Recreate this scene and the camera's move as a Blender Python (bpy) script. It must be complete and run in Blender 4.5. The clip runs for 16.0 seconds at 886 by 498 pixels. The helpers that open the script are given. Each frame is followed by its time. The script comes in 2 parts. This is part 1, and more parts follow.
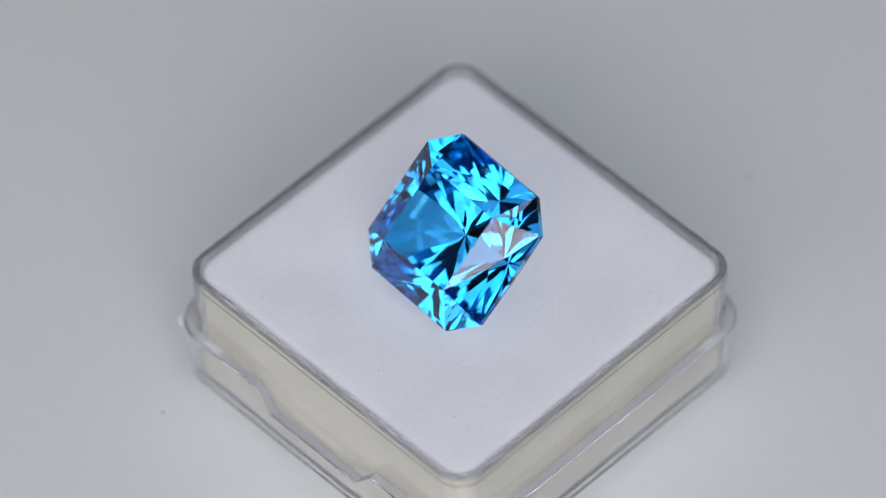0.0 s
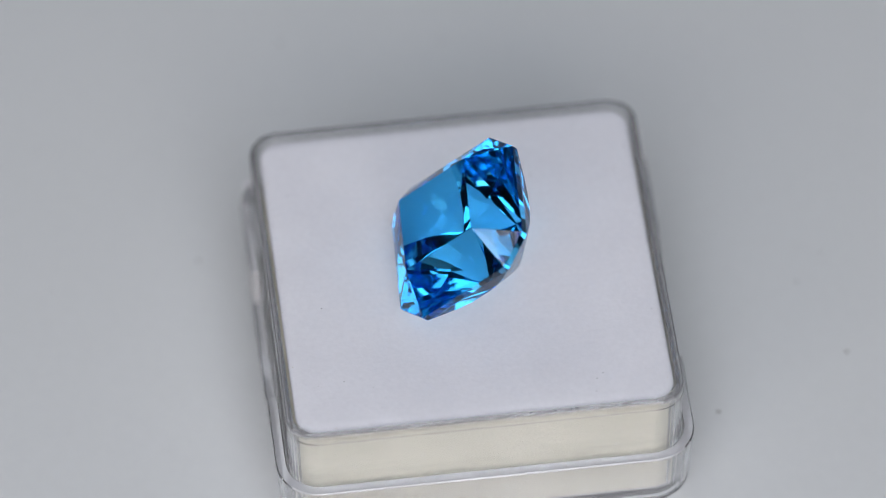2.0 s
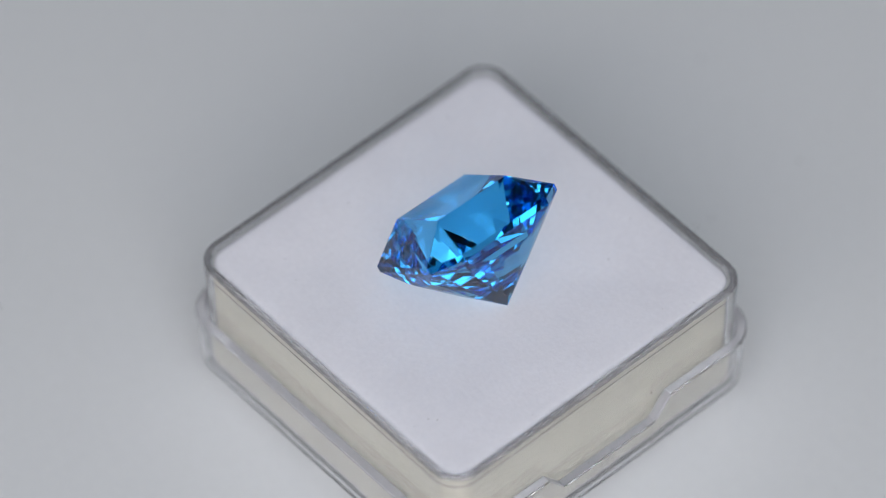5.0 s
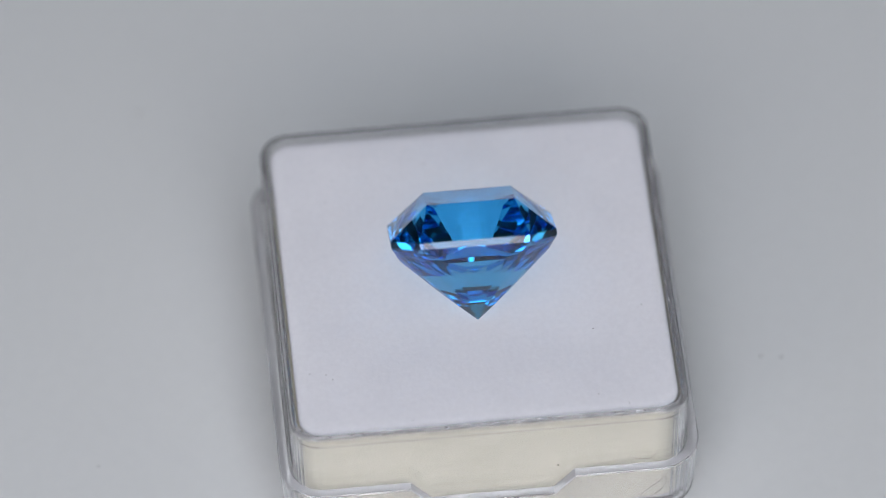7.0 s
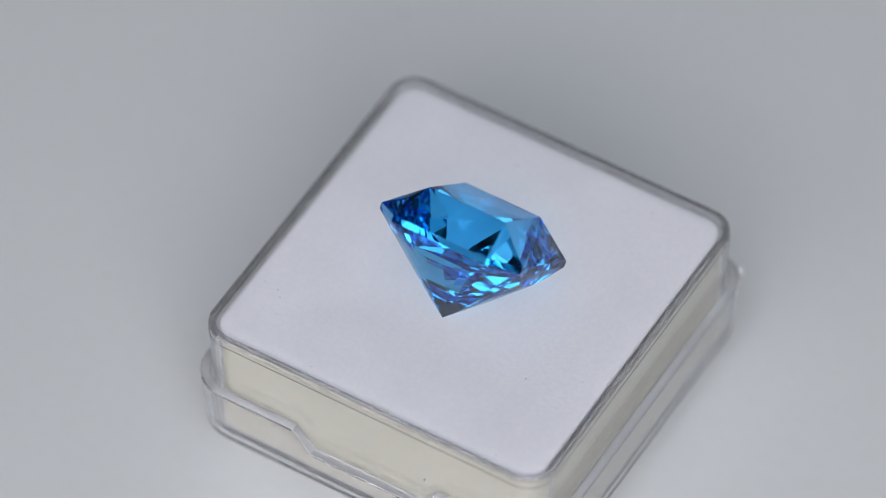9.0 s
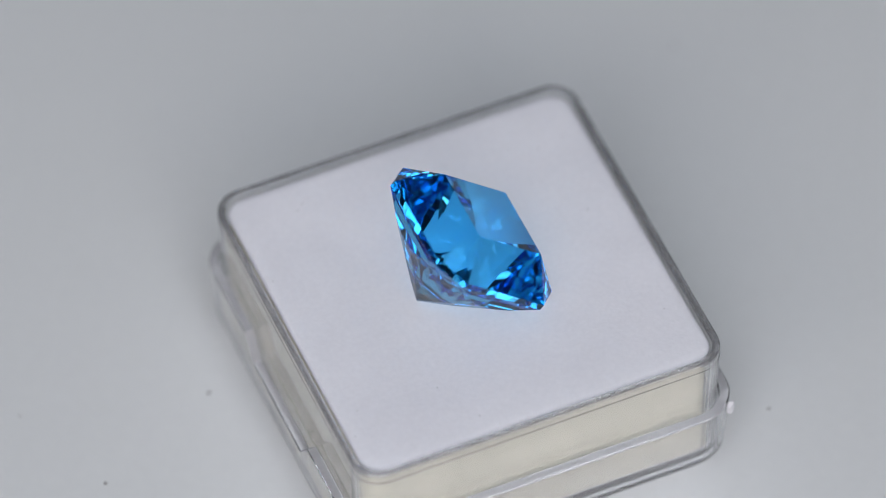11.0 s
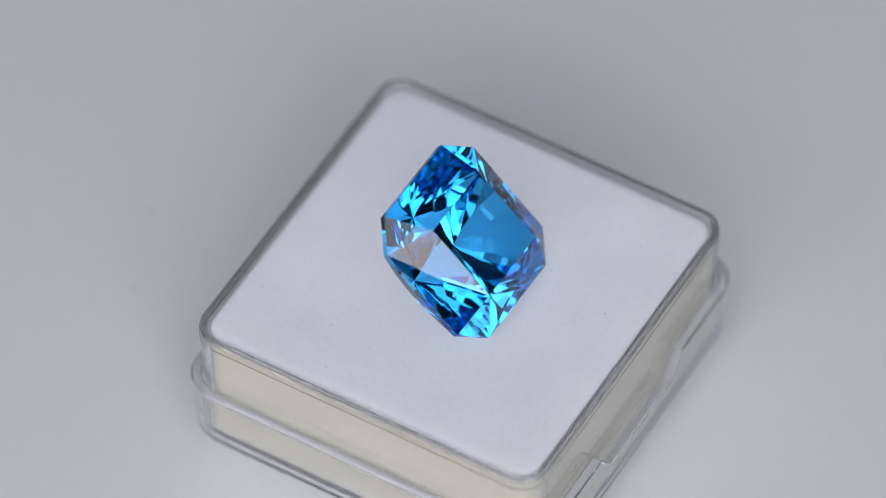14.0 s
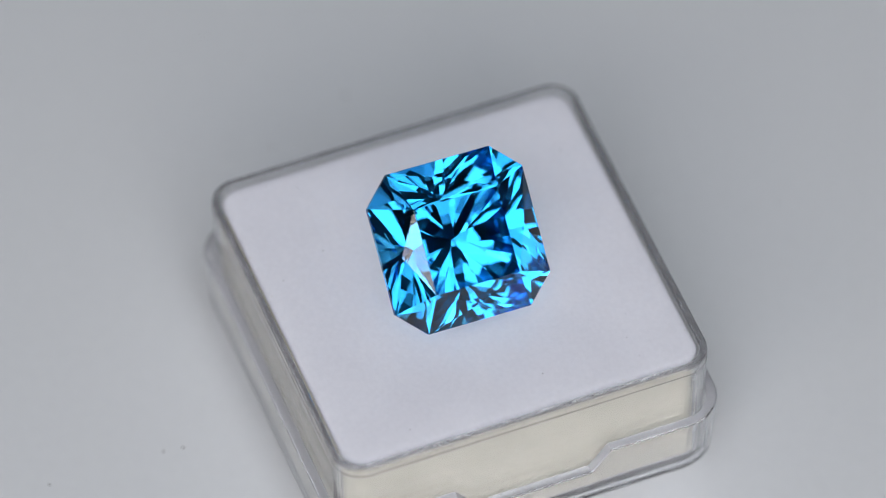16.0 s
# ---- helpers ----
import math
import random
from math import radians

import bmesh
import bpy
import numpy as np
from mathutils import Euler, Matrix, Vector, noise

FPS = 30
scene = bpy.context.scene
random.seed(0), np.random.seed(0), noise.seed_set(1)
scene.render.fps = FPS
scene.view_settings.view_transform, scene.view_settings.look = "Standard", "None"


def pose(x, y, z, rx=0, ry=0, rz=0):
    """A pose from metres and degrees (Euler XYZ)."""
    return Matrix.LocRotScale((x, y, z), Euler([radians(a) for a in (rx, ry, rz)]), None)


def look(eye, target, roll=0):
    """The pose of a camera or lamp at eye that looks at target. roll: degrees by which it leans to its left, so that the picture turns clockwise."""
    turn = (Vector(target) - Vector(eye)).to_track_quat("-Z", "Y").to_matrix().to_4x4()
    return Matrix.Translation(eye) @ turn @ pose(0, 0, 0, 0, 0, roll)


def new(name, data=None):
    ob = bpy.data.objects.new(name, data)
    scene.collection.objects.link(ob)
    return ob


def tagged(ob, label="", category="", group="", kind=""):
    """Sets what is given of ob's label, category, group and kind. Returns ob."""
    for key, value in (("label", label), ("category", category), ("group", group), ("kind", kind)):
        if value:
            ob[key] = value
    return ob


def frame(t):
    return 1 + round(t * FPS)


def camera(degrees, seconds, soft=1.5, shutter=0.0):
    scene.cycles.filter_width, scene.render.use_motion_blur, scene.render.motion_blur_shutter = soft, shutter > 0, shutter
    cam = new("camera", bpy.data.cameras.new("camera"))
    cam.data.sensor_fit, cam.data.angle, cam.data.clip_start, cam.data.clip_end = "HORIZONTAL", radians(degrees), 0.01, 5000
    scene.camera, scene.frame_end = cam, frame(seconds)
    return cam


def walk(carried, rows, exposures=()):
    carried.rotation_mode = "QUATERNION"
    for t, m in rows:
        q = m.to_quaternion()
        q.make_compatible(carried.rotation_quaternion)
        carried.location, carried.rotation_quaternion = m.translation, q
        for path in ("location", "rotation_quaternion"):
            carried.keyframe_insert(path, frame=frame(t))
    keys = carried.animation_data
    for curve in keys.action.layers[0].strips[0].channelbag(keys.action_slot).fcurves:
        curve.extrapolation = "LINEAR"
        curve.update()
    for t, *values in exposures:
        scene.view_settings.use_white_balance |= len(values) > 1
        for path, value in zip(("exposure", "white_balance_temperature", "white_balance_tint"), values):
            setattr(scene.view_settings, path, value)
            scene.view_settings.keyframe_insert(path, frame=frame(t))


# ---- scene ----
MM = 0.001
TOP = 12.6 * MM           # height of the box rim above the turntable
cam = camera(7.029, 16.0, soft=0.35)
cam.data.dof.use_dof = True
cam.data.dof.focus_distance = 0.559
cam.data.dof.aperture_fstop = 13.5
VIEW = pose(0.0, -0.354157, 0.437961 + TOP, 39.1294, 0.5829, -0.4507)
walk(cam, [(0.0, VIEW), (16.0, VIEW)], exposures=[(0.0, 0.20), (16.0, 0.20)])

# turn of the turntable, clockwise seen from above: seconds, degrees
TURN = [(0.0, 0.0), (2.1, 39.45), (4.2, 78.2), (6.3, 115.34), (7.8, 142.32), (9.2, 168.17),
        (11.3, 204.45), (13.6, 246.17), (16.0, 291.76)]
# the box creeps a little further round on the smooth disc, in degrees
CREEP = [0.4, 0.8, 1.2, 1.7, 1.95, 2.2, 2.6, 2.6, 2.4]

# ---- light ----
scene.cycles.max_bounces = scene.cycles.transmission_bounces = 28
scene.cycles.glossy_bounces = 28
world = bpy.data.worlds.new("room_air")
scene.world = world
world.use_nodes = True
world.node_tree.nodes["Background"].inputs[0].default_value = (0.6, 0.66, 0.75, 1)
world.node_tree.nodes["Background"].inputs[1].default_value = 0.0


def area(name, m, w, h, watts, colour):
    data = bpy.data.lights.new(name, "AREA")
    data.shape, data.size, data.size_y = "RECTANGLE", w, h
    data.energy, data.color = watts, colour
    ob = new(name, data)
    ob.matrix_world = m
    return ob


COOL, WARM = (0.843, 0.893, 1.0), (1.0, 0.92, 0.90)
area("led_panel", look((0, -0.08, 0.56), (0, 0, 0.01)), 0.46, 0.32, 0.87, COOL)
area("led_panel", look((0.034, -0.394, 0.218), (0, 0, 0.01)), 0.33, 0.155, 0.55, WARM)
area("led_panel", look((-0.252, -0.316, 0.218), (0, 0, 0.01)), 0.15, 0.155, 0.23, WARM)
area("led_panel", look((-0.130, -0.31, 0.38), (0, 0, 0.01)), 0.15, 0.30, 0.47, COOL)
area("led_panel", look((0.130, -0.31, 0.38), (0, 0, 0.01)), 0.15, 0.30, 0.47, COOL)
# added overhead fill for the ambient level, no known fixture
area("ambient_fill", pose(0, 0.3, 2.58, 0, 0, 0), 1.6, 1.0, 6.0, (0.90, 0.93, 1.0))


# ---- materials ----
def material(name, colour, rough=0.5, **more):
    m = bpy.data.materials.new(name)
    m.use_nodes = True
    b = m.node_tree.nodes["Principled BSDF"]
    b.inputs["Base Color"].default_value = (*colour, 1)
    b.inputs["Roughness"].default_value = rough
    for key, value in more.items():
        b.inputs[key.replace("_", " ")].default_value = value
    return m


def vary(m, scale, low, high, coarse=None, bump=0.0, bump_scale=None, distance=0.0001):
    """Two sizes of mottling on the colour and a fine relief, in metres of the thing's own space."""
    nt = m.node_tree
    b = nt.nodes["Principled BSDF"]
    tc = nt.nodes.new("ShaderNodeTexCoord")
    n1 = nt.nodes.new("ShaderNodeTexNoise")
    n1.inputs["Scale"].default_value, n1.inputs["Detail"].default_value = scale, 6
    n2 = nt.nodes.new("ShaderNodeTexNoise")
    n2.inputs["Scale"].default_value, n2.inputs["Detail"].default_value = coarse or scale / 12, 3
    add = nt.nodes.new("ShaderNodeMath")
    add.operation = "ADD"
    ramp = nt.nodes.new("ShaderNodeValToRGB")
    ramp.color_ramp.elements[0].position, ramp.color_ramp.elements[1].position = 0.35, 0.65
    ramp.color_ramp.elements[0].color, ramp.color_ramp.elements[1].color = (*low, 1), (*high, 1)
    half = nt.nodes.new("ShaderNodeMath")
    half.operation, half.inputs[1].default_value = "MULTIPLY", 0.5
    for n in (n1, n2):
        nt.links.new(tc.outputs["Object"], n.inputs["Vector"])
    nt.links.new(n1.outputs["Fac"], add.inputs[0])
    nt.links.new(n2.outputs["Fac"], add.inputs[1])
    nt.links.new(add.outputs[0], half.inputs[0])
    nt.links.new(half.outputs[0], ramp.inputs["Fac"])
    nt.links.new(ramp.outputs["Color"], b.inputs["Base Color"])
    if bump:
        n3 = nt.nodes.new("ShaderNodeTexNoise")
        n3.inputs["Scale"].default_value, n3.inputs["Detail"].default_value = bump_scale or scale, 4
        bp = nt.nodes.new("ShaderNodeBump")
        bp.inputs["Strength"].default_value, bp.inputs["Distance"].default_value = bump, distance
        nt.links.new(tc.outputs["Object"], n3.inputs["Vector"])
        nt.links.new(n3.outputs["Fac"], bp.inputs["Height"])
        nt.links.new(bp.outputs["Normal"], b.inputs["Normal"])
    return m


GEM = bpy.data.materials.new("blue_gem")
GEM.use_nodes = True
GEM.node_tree.nodes.remove(GEM.node_tree.nodes["Principled BSDF"])
def gem_surface(nt, entering, inside, ior):
    """Polished stone: light is coloured as it goes in and out and deepens at each total reflection within; the outer gloss is uncoloured."""
    bend, gloss, mix = (nt.nodes.new("ShaderNode" + k) for k in ("BsdfRefraction", "BsdfGlossy", "MixShader"))
    edge, ramp = nt.nodes.new("ShaderNodeFresnel"), nt.nodes.new("ShaderNodeValToRGB")
    edge.inputs["IOR"].default_value = bend.inputs["IOR"].default_value = ior
    bend.inputs["Color"].default_value = (*entering, 1)
    bend.inputs["Roughness"].default_value = gloss.inputs["Roughness"].default_value = 0.0
    ramp.color_ramp.elements[0].position, ramp.color_ramp.elements[1].position = 0.96, 0.995
    ramp.color_ramp.elements[0].color, ramp.color_ramp.elements[1].color = (0.7, 0.7, 0.7, 1), (*inside, 1)
    nt.links.new(edge.outputs[0], ramp.inputs["Fac"])
    nt.links.new(ramp.outputs["Color"], gloss.inputs["Color"])
    nt.links.new(edge.outputs[0], mix.inputs[0])
    nt.links.new(bend.outputs[0], mix.inputs[1])
    nt.links.new(gloss.outputs[0], mix.inputs[2])
    nt.links.new(mix.outputs[0], nt.nodes["Material Output"].inputs["Surface"])


gem_surface(GEM.node_tree, (0.295, 0.74, 0.97), (0.56, 0.852, 0.96), 1.97)


def acrylic(name, tint, haze, rough, low=0.75, high=1.3):
    """Clear moulded plastic with a little milky scatter mixed in to lift dark refractions, stronger in patches."""
    m = bpy.data.materials.new(name)
    m.use_nodes = True
    nt = m.node_tree
    nt.nodes.remove(nt.nodes["Principled BSDF"])
    glass, milky, mix = (nt.nodes.new("ShaderNode" + k) for k in ("BsdfGlass", "BsdfDiffuse", "MixShader"))
    glass.inputs["Color"].default_value = (*tint, 1)
    glass.inputs["Roughness"].default_value, glass.inputs["IOR"].default_value = rough, 1.49
    milky.inputs["Color"].default_value = (0.80, 0.80, 0.82, 1)
    tc, grain = nt.nodes.new("ShaderNodeTexCoord"), nt.nodes.new("ShaderNodeTexNoise")
    grain.inputs["Scale"].default_value, grain.inputs["Detail"].default_value = 2200, 5
    span = nt.nodes.new("ShaderNodeMapRange")
    span.inputs["From Min"].default_value, span.inputs["From Max"].default_value = 0.35, 0.7
    span.inputs["To Min"].default_value, span.inputs["To Max"].default_value = haze * low, haze * high
    nt.links.new(tc.outputs["Object"], grain.inputs["Vector"])
    nt.links.new(grain.outputs["Fac"], span.inputs["Value"])
    nt.links.new(span.outputs[0], mix.inputs[0])
    nt.links.new(glass.outputs[0], mix.inputs[1])
    nt.links.new(milky.outputs[0], mix.inputs[2])
    nt.links.new(mix.outputs[0], nt.nodes["Material Output"].inputs["Surface"])
    return m


CLEAR = acrylic("clear_acrylic", (0.97, 0.972, 0.975), 0.05, 0.02)
# milky share on lip and rim stands in for light carried through the edges
LIP = acrylic("lightened_acrylic_edge", (0.985, 0.985, 0.99), 0.32, 0.10, 0.98, 1.03)
LIGHTENED_RIM = acrylic("clear_acrylic_rim", (0.955, 0.957, 0.962), 0.13, 0.03, 0.85, 1.15)
FOAM = vary(material("white_foam", (0.8, 0.8, 0.82), 0.95), 2500, (0.615, 0.61, 0.638), (0.665, 0.66, 0.688), 160, 0.22, 3500, 0.00008)
CREAM = vary(material("cream_foam_side", (0.7, 0.68, 0.6), 0.95), 1500, (0.455, 0.445, 0.362), (0.55, 0.535, 0.447), 180, 0.45, 3500, 0.0001)
DISC = vary(material("white_turntable", (0.75, 0.75, 0.76), 0.45), 900, (0.556, 0.567, 0.562), (0.576, 0.587, 0.582), 25, 0.05, 2500, 0.00002)
DIRT = material("dark_dust", (0.06, 0.055, 0.05), 0.9)
LINT = material("grey_lint", (0.20, 0.19, 0.18), 0.9)
WALL = vary(material("wall_paint", (0.3, 0.3, 0.31), 0.9), 60, (0.26, 0.26, 0.27), (0.32, 0.32, 0.33), 3)
# for the unseen wall behind the camera, darkened so the stone mirrors something dark
DARK_WALL = vary(material("dark_wall_tone", (0.16, 0.16, 0.17), 0.95), 60, (0.14, 0.14, 0.15), (0.19, 0.19, 0.20), 3)
FLOOR = vary(material("floor_vinyl", (0.2, 0.2, 0.2), 0.6), 40, (0.16, 0.155, 0.15), (0.24, 0.235, 0.23), 3)
TABLE = vary(material("table_laminate", (0.7, 0.7, 0.7), 0.5), 120, (0.66, 0.66, 0.67), (0.72, 0.72, 0.73), 6)


def part(name, bm, mat, parent=None, label=""):
    me = bpy.data.meshes.new(name)
    bm.normal_update()
    bm.to_mesh(me)
    bm.free()
    for m in (mat if isinstance(mat, (list, tuple)) else (mat,)):
        me.materials.append(m)
    ob = new(name, me)
    ob.parent = parent
    return tagged(ob, label)


def shell(name, bm, kinds, label, category):
    """An Empty with one mesh for each kind of surface: kinds is a list of (part name, material, test of the face, label)."""
    ob = tagged(new(name), label, category)
    bm.normal_update()
    bmesh.ops.recalc_face_normals(bm, faces=bm.faces[:])
    left = set(range(len(bm.faces)))
    bm.faces.ensure_lookup_table()
    for kind, mat, test, tag in kinds:
        mine = [i for i in sorted(left) if test(bm.faces[i])]
        left -= set(mine)
        piece = bm.copy()
        piece.faces.ensure_lookup_table()
        keep = set(mine)
        bmesh.ops.delete(piece, geom=[f for f in piece.faces if f.index not in keep], context="FACES")
        part(kind, piece, mat, ob, tag)
    bm.free()
    return ob


def block(x0, y0, z0, x1, y1, z1):
    bm = bmesh.new()
    bmesh.ops.create_cube(bm, size=1, matrix=Matrix.Translation(((x0 + x1) / 2, (y0 + y1) / 2, (z0 + z1) / 2)) @ Matrix.Diagonal((x1 - x0, y1 - y0, z1 - z0, 1)))
    return bm


# ---- the room ----
def room():
    tagged(part("floor", block(-2.5, -2.5, -0.80, 2.5, 2.5, -0.75), FLOOR), kind="structure")
    tagged(part("ceiling", block(-2.6, -2.6, 2.6, 2.6, 2.6, 2.7), WALL), kind="structure")
    # unseen, kept darker than the other walls for the stone's reflections
    tagged(part("wall_south", block(-2.6, -2.6, -0.8, 2.6, -2.5, 2.6), DARK_WALL), kind="structure")
    tagged(part("wall_north", block(-2.6, 2.5, -0.8, 2.6, 2.6, 2.6), WALL), kind="structure")
    tagged(part("wall_west", block(-2.6, -2.5, -0.8, -2.5, 2.5, 2.6), WALL), kind="structure")
    tagged(part("wall_east", block(2.5, -2.5, -0.8, 2.6, 2.5, 2.6), WALL), kind="structure")
    tagged(part("ground", block(-0.6, -0.5, -0.75, 0.6, 0.6, -0.03), TABLE), kind="structure")


# ---- turntable ----
def disc_rings(bm, rings, n=128):
    rows = []
    for r, z in rings:
        rows.append([bm.verts.new((r * math.cos(2 * math.pi * i / n), r * math.sin(2 * math.pi * i / n), z)) for i in range(n)])
    for a, b in zip(rows, rows[1:]):
        for i in range(n):
            bm.faces.new((a[i], a[(i + 1) % n], b[(i + 1) % n], b[i]))
    bm.faces.new(list(reversed(rows[0])))
    bm.faces.new(rows[-1])


def fleck(bm, x, y, z, size, rnd):
    """One irregular crumb of dust."""
    n = 6
    ring = []
    for i in range(n):
        r = size * rnd.uniform(0.55, 1.0) / 2
        a = 2 * math.pi * i / n
        ring.append(bm.verts.new((x + r * math.cos(a), y + r * math.sin(a), z)))
    tip = bm.verts.new((x, y, z + size * 0.3))
    for i in range(n):
        bm.faces.new((ring[i], ring[(i + 1) % n], tip))


def turntable():
    bm = bmesh.new()
    disc_rings(bm, [(0.146, -0.026), (0.150, -0.022), (0.150, -0.003), (0.149, -0.0008), (0.147, 0.0)])
    ob = tagged(part("turntable", bm, DISC), "matte white round turntable turning slowly on a table", "turntable")
    rnd = random.Random(5)
    bm = bmesh.new()
    for x, y, size in ((23.2, 19.6, 0.35), (15.9, 23.0, 0.3), (15.6, 26.8, 0.25), (-24.0, -3.9, 0.35), (32.0, 15.5, 0.25), (-33.0, 18.3, 0.3),
                       (18.6, 8.6, 0.4), (-15.2, 18.0, 0.35), (-5.4, -37.6, 0.35), (-22.3, 26.4, 0.3), (-16.1, 19.3, 0.3), (25.0, -17.3, 0.25)):
        fleck(bm, x * MM, y * MM, 0.00002, size * MM, rnd)
    for _ in range(14):
        a, r = rnd.uniform(0, 2 * math.pi), rnd.uniform(0.030, 0.06)
        fleck(bm, r * math.cos(a), r * math.sin(a), 0.00002, rnd.choice((0.12, 0.16, 0.2)) * MM, rnd)
    tagged(part("dust", bm, LINT, ob, "scattered grey dust flecks"), kind="stuff")
    return ob


# ---- the clear box with its foam ----
def loop_points(half, radius, n=10):
    pts = []
    h = half - radius
    for k, (cx, cy) in enumerate(((h, h), (-h, h), (-h, -h), (h, -h))):
        for i in range(n + 1):
            a = math.pi / 2 * (k + i / n)
            pts.append((cx + radius * math.cos(a), cy + radius * math.sin(a)))
    return pts


def tray(profile):
    """A closed shell of rounded-square loops, from the outer bottom round the rim to the inner floor: half width, radius, height."""
    bm = bmesh.new()
    rows = [[bm.verts.new((x * MM, y * MM, z * MM)) for x, y in loop_points(h, r)] for h, r, z in profile]
    n = len(rows[0])
    for a, b in zip(rows, rows[1:]):
        for i in range(n):
            bm.faces.new((a[i], a[(i + 1) % n], b[(i + 1) % n], b[i]))
    bm.faces.new(list(reversed(rows[0])))
    bm.faces.new(rows[-1])
    for f in bm.faces:
        f.smooth = False
    return bm


BOX = (-0.3716 * MM, 0.4193 * MM)
BOX_TURN = 44.93


def keyed(ob, inner):
    KEYED.append((ob, inner))
    return ob


KEYED = []


def clear_box():
    inner = pose(BOX[0], BOX[1], 0, 0, 0, BOX_TURN)
    ob = shell("gem_box", tray([
        (14.0, 1.9, 0.72), (14.6, 2.2, 0.85), (14.85, 2.3, 1.3), (15.03, 2.2, 11.55), (15.055, 2.2, 11.6), (15.03, 2.2, 11.68), (15.05, 2.2, 12.25), (15.01, 2.15, 12.47), (14.9, 2.1, 12.58),
        (14.72, 1.95, 12.6), (14.55, 1.85, 12.5), (14.48, 1.75, 12.2), (14.3, 1.7, 1.7), (14.1, 1.5, 1.5), (13.6, 1.4, 1.45)]), [
        ("rim", LIGHTENED_RIM, lambda f: f.calc_center_median().z > 12.19 * MM, "rounded clear rim"),
        ("floor_plate", CLEAR, lambda f: abs(f.normal.z) > 0.6, ""),
        ("side_wall", CLEAR, lambda f: True, "")],
        "open square clear acrylic gem box filled with white foam", "gem box")
    keyed(ob, inner)
    lid = shell("box_lid", lid_mesh(), [
        ("floor_plate", CLEAR, lambda f: f.calc_center_median().z < 1.5 * MM and abs(f.normal.z) > 0.5, ""),
        ("rim", LIP, lambda f: abs(f.normal.z) > 0.8 or (abs(f.normal.z) > 0.35 and abs(f.normal.y) > 0.5 and f.calc_center_median().z > 3 * MM), "notched clear rim"),
        ("side_wall", CLEAR, lambda f: True, "")],
        "clear acrylic lid nested under the gem box, notched rim", "box lid")
    keyed(lid, inner)
    for thing in (ob, lid):
        for piece in thing.children:
            piece.visible_shadow = piece.name.startswith("rim")
    pad = shell("foam_pad", tray([(13.9, 1.6, 1.5), (14.1, 1.7, 1.65), (14.22, 1.7, 11.8)] + [(h, q, z) for h, q, z in DISH]), [
        ("side", CREAM, lambda f: f.calc_center_median().z < 11.3 * MM, "cream cut sides"),
        ("top_face", FOAM, lambda f: True, "white napped top")],
        "white foam pad with cream sides filling the clear box", "foam pad")
    keyed(pad, inner)
    for piece in pad.children:
        if piece.name.startswith("top_face"):
            for f in piece.data.polygons:
                f.use_smooth = True
    rnd = random.Random(11)
    bm = bmesh.new()
    for x, y, size in ((12.6, 8.3, 0.14), (6.2, 8.6, 0.22), (4.4, 12.5, 0.16), (9.1, -11.4, 0.2), (-11.2, -2.5, 0.22), (8.4, -13.1, 0.12), (8.6, -11.9, 0.16),
                       (-12.3, -9.9, 0.12), (-10.3, -9.7, 0.2), (-12.5, 8.7, 0.16), (13.6, -5.8, 0.14), (-8.2, -10.5, 0.12), (13.7, 10.5, 0.18)):
        fleck(bm, x * MM, y * MM, foam_height(x, y) * MM, size * 0.75 * MM, rnd)
    tagged(part("dust", bm, LINT, pad, "a few dark specks"), kind="stuff")
    bm = bmesh.new()
    for i in range(220):
        side, u = rnd.randrange(4), rnd.uniform(-12.6, 12.6)
        if rnd.random() < 0.55:
            u = (-9, 3, 10, -4)[side] + rnd.gauss(0, 2.0)
        u = max(-12.6, min(12.6, u))
        v = 14.0 + rnd.uniform(-0.15, 0.12)
        x, y = ((v, u), (u, v), (-v, u), (u, -v))[side]
        fray(bm, x * MM, y * MM, (12.0 + rnd.uniform(0, 0.12)) * MM, rnd.uniform(0.08, 0.2) * MM, rnd)
    flakes = bmesh.new()
    for _ in range(110):                                   # pale foam crumbs pressed against the cut sides
        side, u, z = rnd.randrange(4), rnd.uniform(-12.5, 12.5), rnd.uniform(1.8, 9.5) if rnd.random() < 0.3 else rnd.uniform(1.8, 5.5)
        v = 14.24
        x, y = ((v, u), (u, v), (-v, u), (u, -v))[side]
        crumb(flakes, x * MM, y * MM, z * MM, rnd.choice((0.06, 0.09, 0.09, 0.14)) * MM, rnd)
    tagged(part("flakes", flakes, FOAM, pad, "pale foam flakes on the cut sides"), kind="stuff")
    tagged(part("frayed_edge", bm, CREAM, pad, "torn cream fibres"), kind="stuff")
    bm = bmesh.new()
    for x, y, z, size in ((15.0, 5.0, 6.9, 0.17), (15.02, -9.0, 8.0, 0.1), (-3.0, 15.02, 9.0, 0.1)):
        crumb(bm, x * MM, y * MM, z * MM, size * MM, rnd)
    tagged(part("dust", bm, DIRT, ob, "dark specks"), kind="stuff")
    bm = bmesh.new()
    for _ in range(26):
        side, u, v = rnd.randrange(4), rnd.uniform(-12, 12), rnd.uniform(15.45, 16.0)
        if side in (0, 2) and abs(u) < 6.6:
            continue
        x, y = ((v, u), (u, v), (-v, u), (u, -v))[side]
        crumb(bm, x * MM, y * MM, 6.52 * MM, rnd.uniform(0.04, 0.11) * MM, rnd)
    for _ in range(44):                                    # grit caught along the two notches
        y, v = rnd.uniform(-4.4, 4.4), rnd.uniform(15.45, 16.0)
        crumb(bm, rnd.choice((-1, 1)) * v * MM, y * MM, 4.47 * MM, rnd.uniform(0.03, 0.12) * MM, rnd)
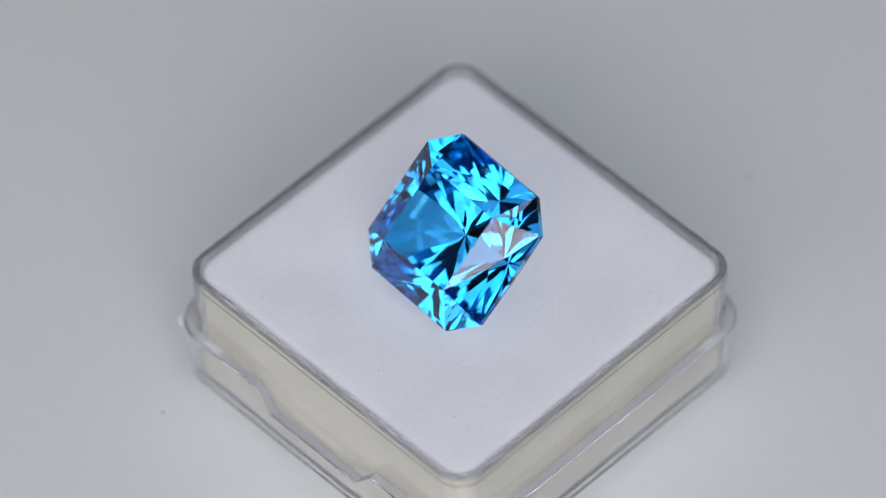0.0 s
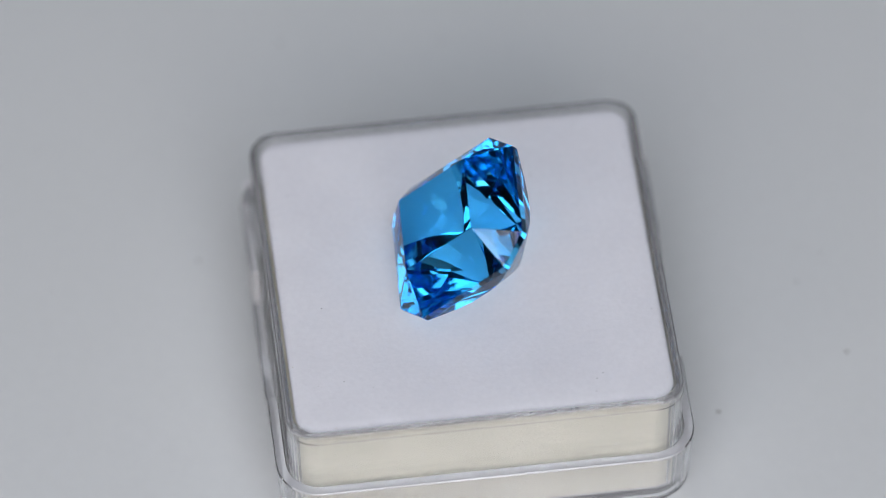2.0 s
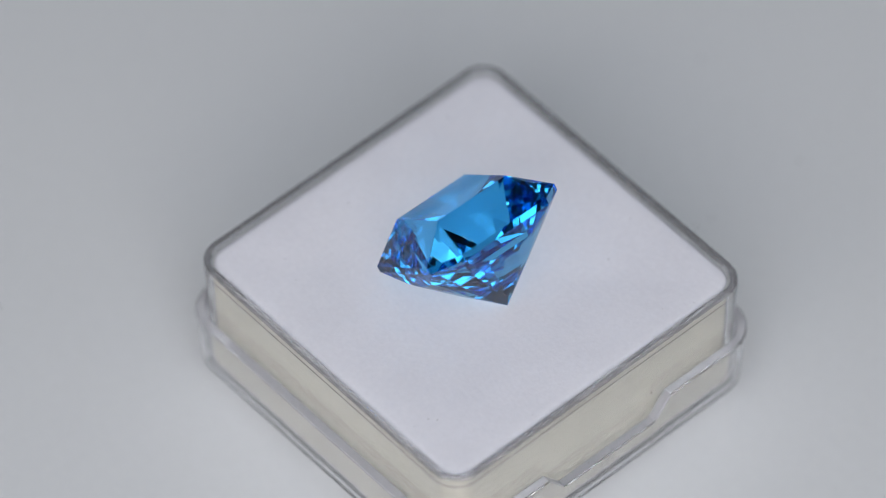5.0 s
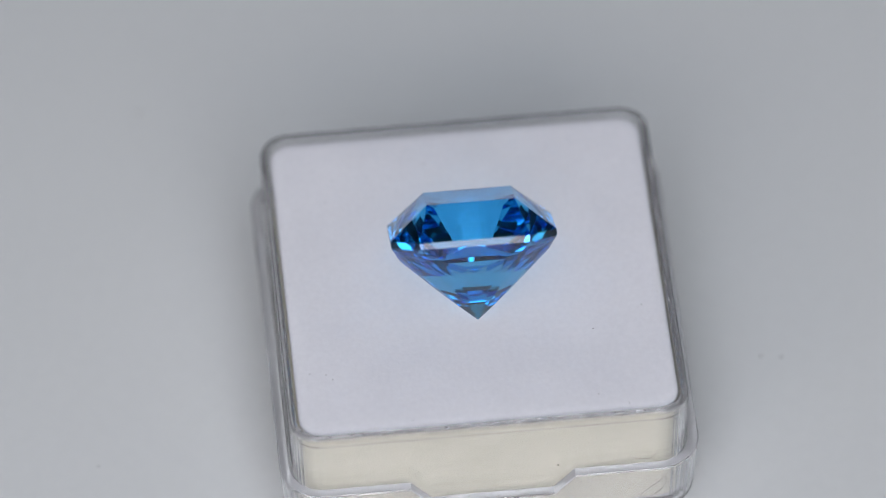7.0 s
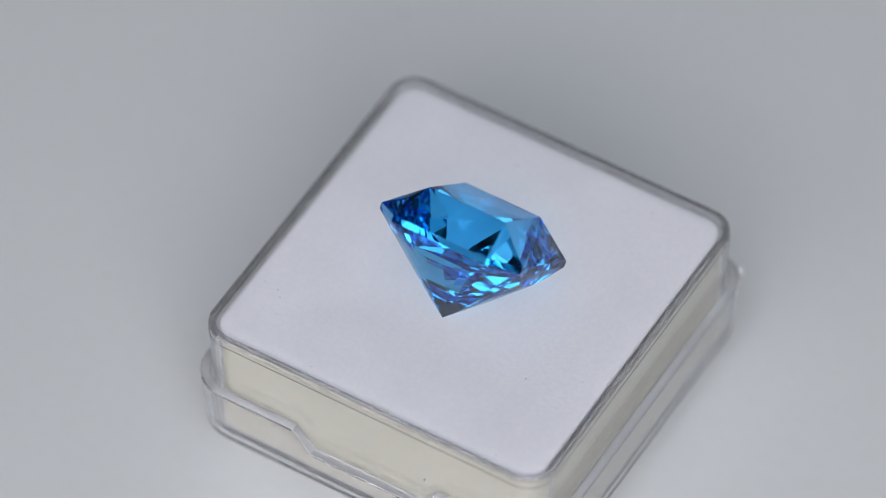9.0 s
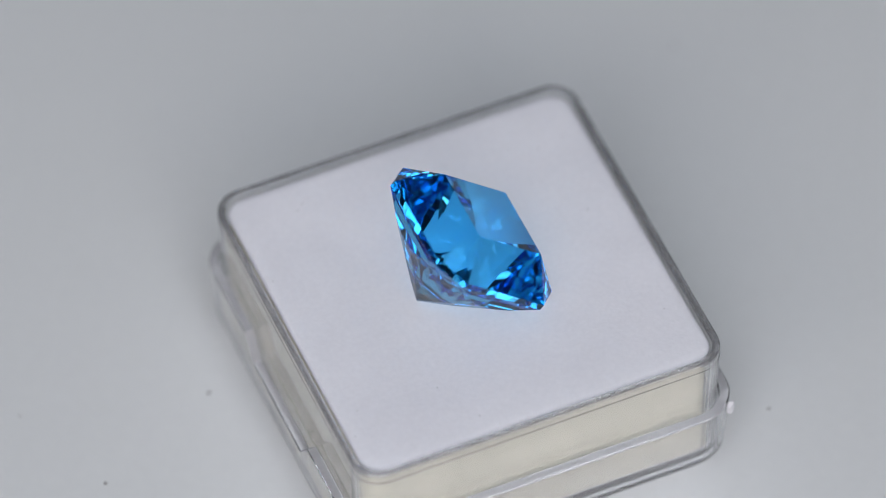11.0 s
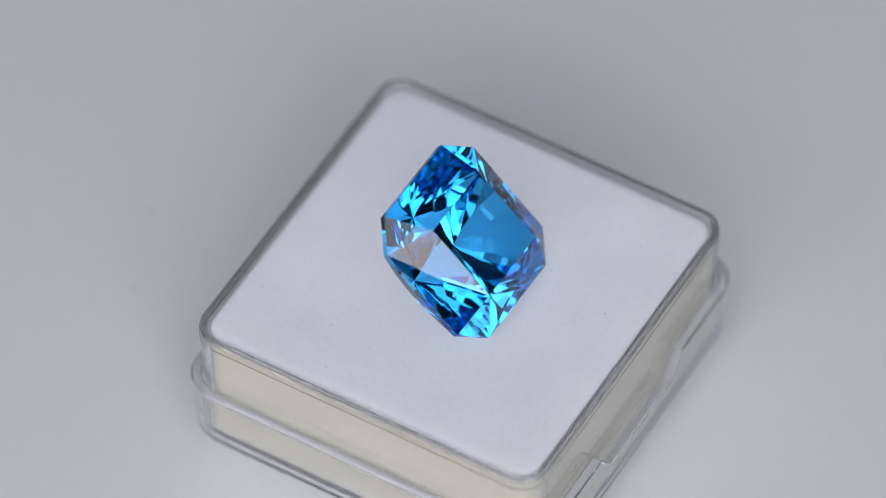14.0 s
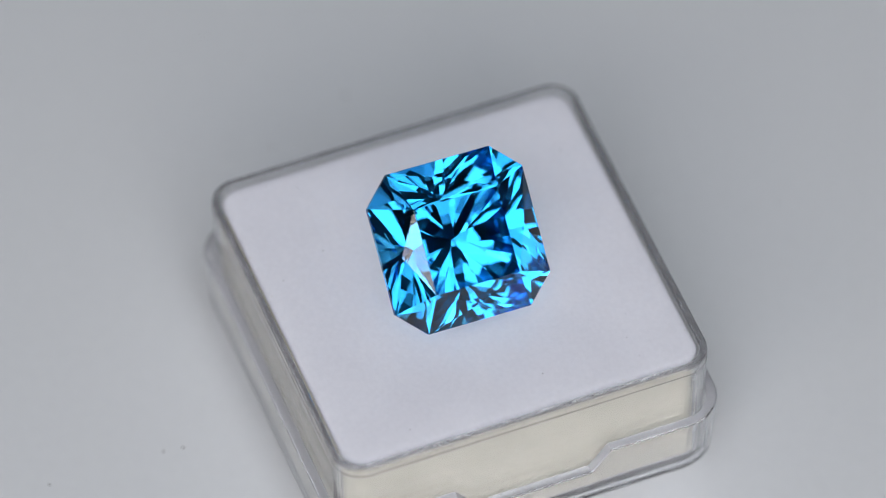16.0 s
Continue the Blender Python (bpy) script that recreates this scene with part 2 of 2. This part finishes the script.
    for x, y, z in ((-8.3, 16.0, 6.52), (-16.18, -0.4, 4.3), (16.18, 3.0, 2.4), (16.18, -7.5, 3.1), (5.0, 16.18, 3.0)):
        crumb(bm, x * MM, y * MM, z * MM, 0.13 * MM, rnd)
    tagged(part("dust", bm, LINT, lid, "dark specks along the rim"), kind="stuff")
    part("lint_fibre", fibre([(16.2, 12.0, 3.1), (16.21, 12.9, 4.0), (16.2, 13.3, 5.0), (16.2, 13.15, 5.6), (16.2, 12.7, 5.0),
                              (16.2, 11.9, 4.2), (16.2, 11.4, 3.5), (16.2, 11.5, 3.1), (16.2, 12.0, 3.05)], 0.02), LINT, lid, "thin dark curled fibre")
    part("lint_fibre", fibre([(15.06, 10.4, 7.2), (15.07, 11.2, 6.9), (15.06, 12.0, 6.85), (15.06, 12.5, 7.6)], 0.018), LINT, ob, "thin dark fibre")
    bm = bmesh.new()
    bmesh.ops.create_icosphere(bm, subdivisions=2, radius=1)
    for v in bm.verts:
        k = 0.75 + 0.5 * noise.noise(v.co * 2.1)
        v.co = Vector((v.co.x * 0.42 * k, v.co.y * 0.42 * k, v.co.z * 0.95 * k - 0.25 * v.co.x)) * MM + Vector((-15.35, 15.35, 6.1)) * MM
    part("chip", bm, FOAM, lid, "white chipped corner")
    for thing, grow in ((ob, 1.027), (lid, 1.013), (pad, 1.027)):
        for piece in thing.children:                      # 31 mm across the rim
            piece.data.transform(Matrix.Diagonal((grow, grow, 1, 1)))


# the foam swells to the rim round its edge and dips under the stone: half width, radius, height
DISH = [(14.3, 1.65, 12.0), (14.2, 1.6, 12.12), (13.95, 1.5, 12.2), (13.4, 1.4, 12.23), (12.2, 1.4, 12.22), (11.0, 1.4, 12.18),
        (9.5, 1.3, 12.1), (8.0, 1.3, 12.0), (6.6, 1.2, 11.9), (5.4, 1.0, 11.80), (4.2, 0.9, 11.74)]


def foam_height(x, y):
    m = max(abs(x), abs(y))
    for (h0, _, z0), (h1, _, z1) in zip(DISH, DISH[1:]):
        if m >= h1:
            return z1 + (z0 - z1) * min(1.0, (m - h1) / (h0 - h1))
    return DISH[-1][2]


def fray(bm, x, y, z, size, rnd):
    """A torn tuft: three thin spikes from one root."""
    for _ in range(3):
        a, up = rnd.uniform(0, 2 * math.pi), rnd.uniform(0.3, 1.0)
        tip = bm.verts.new((x + size * math.cos(a), y + size * math.sin(a), z + size * up))
        w = size * 0.28
        base = [bm.verts.new((x + w * math.cos(a + k), y + w * math.sin(a + k), z)) for k in (1.6, 3.14, 4.7)]
        for i in range(3):
            bm.faces.new((base[i], base[(i + 1) % 3], tip))
        bm.faces.new(list(reversed(base)))


def crumb(bm, x, y, z, size, rnd):
    """A small irregular grain that clings to any surface."""
    start = len(bm.verts)
    bmesh.ops.create_icosphere(bm, subdivisions=1, radius=size / 2, matrix=Matrix.Translation((x, y, z)))
    bm.verts.ensure_lookup_table()
    for v in bm.verts[start:]:
        v.co += Vector((rnd.uniform(-1, 1), rnd.uniform(-1, 1), rnd.uniform(-1, 1))) * size * 0.15


def fibre(points, radius, n=6):
    """A thin round thread along a smooth line through the points."""
    pts = [Vector(p) for p in points]
    line = []
    for i in range(len(pts) - 1):
        p0, p1, p2, p3 = pts[max(i - 1, 0)], pts[i], pts[i + 1], pts[min(i + 2, len(pts) - 1)]
        for k in range(6):
            t = k / 6
            line.append(0.5 * (2 * p1 + (p2 - p0) * t + (2 * p0 - 5 * p1 + 4 * p2 - p3) * t * t + (3 * p1 - p0 - 3 * p2 + p3) * t ** 3))
    line.append(pts[-1])
    bm = bmesh.new()
    rows = []
    for i, p in enumerate(line):
        along = (line[min(i + 1, len(line) - 1)] - line[max(i - 1, 0)]).normalized()
        side = along.cross(Vector((1, 0.1, 0.05))).normalized()
        other = along.cross(side)
        rows.append([bm.verts.new((p + radius * (side * math.cos(2 * math.pi * j / n) + other * math.sin(2 * math.pi * j / n))) * MM) for j in range(n)])
    for a, b in zip(rows, rows[1:]):
        for j in range(n):
            bm.faces.new((a[j], a[(j + 1) % n], b[(j + 1) % n], b[j]))
    bm.faces.new(list(reversed(rows[0])))
    bm.faces.new(rows[-1])
    return bm


def lid_mesh():
    """Outer shell whose rim dips in a wide notch on two opposite sides."""
    bm = bmesh.new()
    rnd = random.Random(3)
    low = [rnd.uniform(-0.008, 0.008) for _ in range(200)]

    def rim(x, y):
        side = abs(x) > 15.0 and abs(y) < 6.7
        k = min(1.0, max(0.0, (6.3 - abs(y)) / 1.6)) if side else 0.0
        return 6.5 - 2.05 * k + (low[int((y + 7) * 14) % 200] * (k > 0.9))

    def pts(half, radius):
        out = []
        base = loop_points(half, radius)
        n = len(base)
        for i in range(n):
            x0, y0 = base[i]
            x1, y1 = base[(i + 1) % n]
            out.append((x0, y0))
            if abs(x1 - x0) + abs(y1 - y0) > 5:
                stops = [-6.3, -6.0, -5.7, -5.4, -5.0, -4.7] + [-4.4 + 0.4 * i for i in range(23)] + [4.7, 5.0, 5.4, 5.7, 6.0, 6.3]
                if abs(y1 - y0) > 5:
                    ts = [((c if y1 > y0 else -c) - y0) / (y1 - y0) for c in stops]
                else:
                    ts = [0.2 + 0.6 * i / 34 for i in range(35)]
                out += [(x0 + (x1 - x0) * t, y0 + (y1 - y0) * t) for t in ts]
        return out
    rows = []
    for half, radius, z in ((14.8, 2.6, 0.05), (15.5, 3.0, 0.3), (15.85, 3.2, 1.0), (16.15, 3.3, -0.12), (16.05, 3.2, 0.0),
                            (15.4, 2.6, 0.0), (15.3, 2.55, -0.15), (15.3, 2.5, 1.2), (15.0, 2.3, 0.8), (14.5, 2.1, 0.66)):
        row = []
        outer = pts(16.15, 3.3)
        for (x, y), (ox, oy) in zip(pts(half, radius), outer):
            zz = rim(ox, oy) + z if z <= 0.0 else z
            row.append(bm.verts.new((x * MM, y * MM, zz * MM)))
        rows.append(row)
    n = len(rows[0])
    for a, b in zip(rows, rows[1:]):
        for i in range(n):
            bm.faces.new((a[i], a[(i + 1) % n], b[(i + 1) % n], b[i]))
    bm.faces.new(list(reversed(rows[0])))
    bm.faces.new(rows[-1])
    return bm


# ---- the gemstone ----
PAVILION = ((0, ((0, 0.882), (45, 0.875))), (1.3, ((22.5, 0.895),)), (2.6, ((0, 0.915), (45, 0.895))),
            (3.9, ((11.25, 0.935), (33.75, 0.905))), (5.3, ((0, 0.985), (23, 0.95), (45, 0.915))))


def gem_mesh():
    """A cut-cornered square brilliant: a block ground down facet by facet, each plane by azimuth, slope and a point on its section."""
    bm = bmesh.new()
    bmesh.ops.create_cube(bm, size=20)

    def grind(azimuth, slope, r, z):
        a, s = radians(azimuth), radians(slope)
        normal = Vector((math.cos(a) * math.sin(s), math.sin(a) * math.sin(s), math.cos(s)))
        point = Vector((r * math.cos(a), r * math.sin(a), z))
        cut = bmesh.ops.bisect_plane(bm, geom=bm.verts[:] + bm.edges[:] + bm.faces[:], dist=1e-6,
                                     plane_co=point, plane_no=normal, clear_outer=True)
        edges = [e for e in cut["geom_cut"] if isinstance(e, bmesh.types.BMEdge)]
        if edges:
            bmesh.ops.contextual_create(bm, geom=edges)

    def grind_through(*corners):
        a, b, c = (Vector(v) for v in corners)
        normal = (b - a).cross(c - a).normalized()
        if normal.dot(a) < 0:
            normal = -normal
        cut = bmesh.ops.bisect_plane(bm, geom=bm.verts[:] + bm.edges[:] + bm.faces[:], dist=1e-6,
                                     plane_co=a, plane_no=normal, clear_outer=True)
        edges = [e for e in cut["geom_cut"] if isinstance(e, bmesh.types.BMEdge)]
        if edges:
            bmesh.ops.contextual_create(bm, geom=edges)

    H, C, D = 6.42, 7.54, -7.2                            # girdle across sides and corners, depth of the culet
    A, TABLE_Z, RIM, UNDER = 3.43, 2.6, 0.10, -0.42       # half the table, its height, the two edges of the girdle
    U = C * math.sqrt(2) - H
    grind(0, 0, 0, TABLE_Z)
    for k in range(4):
        grind(90 * k, 90, H, 0)                           # girdle
        grind(90 * k + 45, 90, C, 0)
    for k in range(4):
        turn = Matrix.Rotation(math.pi / 2 * k, 3, "Z")
        g = [turn @ Vector(v) for v in ((H, -U, RIM), (H, U, RIM), (U, H, RIM))]
        t = [turn @ Vector(v) for v in ((A, -A, TABLE_Z), (A, A, TABLE_Z))]
        boss, heel = turn @ Vector((5.06, 0, 1.46)), turn @ Vector((4.42, 4.42, 1.40))
        grind_through(g[0], g[1], boss)                   # crown: four facets round a point on each side
        grind_through(t[0], t[1], boss)
        grind_through(g[0], t[0], boss)
        grind_through(g[1], t[1], boss)
        grind_through(g[1], g[2], heel)                   # and three on each cut corner
        grind_through(g[1], t[1], heel)
        grind_through(g[2], t[1], heel)
        grind(90 * k, 180 - 65.4, H, UNDER)               # steep facet under each side of the girdle
        grind(90 * k + 45, 180 - 47, C, UNDER)
    # the rest of the pavilion in tiers from the culet out: start of the tier, then azimuth and rise of its facets
    cut = []

    def height(x, y):
        return max(rise * (x * math.cos(radians(a)) + y * math.sin(radians(a)) - r0) for a, rise, r0 in cut)

    for start, facets in PAVILION:
        tier = []
        for q in (0, 90, 180, 270):
            for a, rise in facets:
                for s in ((1,) if a in (0, 45) else (1, -1)):
                    az = q + s * a
                    r0 = start - height(start * math.cos(radians(az)), start * math.sin(radians(az))) / rise if start else 0
                    tier.append((az, rise, r0))
        cut += tier
    for az, rise, r0 in cut:
        grind(az, 180 - math.degrees(math.atan(rise)), r0, D)
    bmesh.ops.scale(bm, vec=(MM, MM, MM), verts=bm.verts)
    return bm


def gemstone():
    x, y, n = Vector((0.66857, -0.74344, -0.01756)), Vector((0.55903, 0.48688, 0.67114)), Vector((-0.49040, -0.45852, 0.74112))
    inner = Matrix((x, y, n)).transposed().to_4x4()
    inner.translation = (-0.75576 * MM, 0.14318 * MM, 4.53430 * MM + TOP)
    ob = shell("gemstone", gem_mesh(), [
        ("table", GEM, lambda f: f.normal.z > 0.99, ""),
        ("crown", GEM, lambda f: f.normal.z > 0.1, ""),
        ("girdle", GEM, lambda f: f.normal.z > -0.1, ""),
        ("culet", GEM, lambda f: min(v.co.z for v in f.verts) < -7.1 * MM, ""),
        ("pavilion", GEM, lambda f: True, "")], "bright sky-blue faceted square gemstone with cut corners, leaning on foam", "gemstone")
    for piece in ob.children:
        piece.visible_shadow = piece.name.startswith("table")
    keyed(ob, inner)


def motions():
    for ob, inner in KEYED:
        creep = CREEP if ob.name.startswith(("gem_box", "box_lid", "foam_pad")) else [0.0] * len(TURN)
        walk(ob, [(t, pose(0, 0, 0, 0, 0, -a - c) @ inner) for (t, a), c in zip(TURN, creep)])


room()
keyed(turntable(), Matrix.Identity(4))
clear_box()
gemstone()
motions()
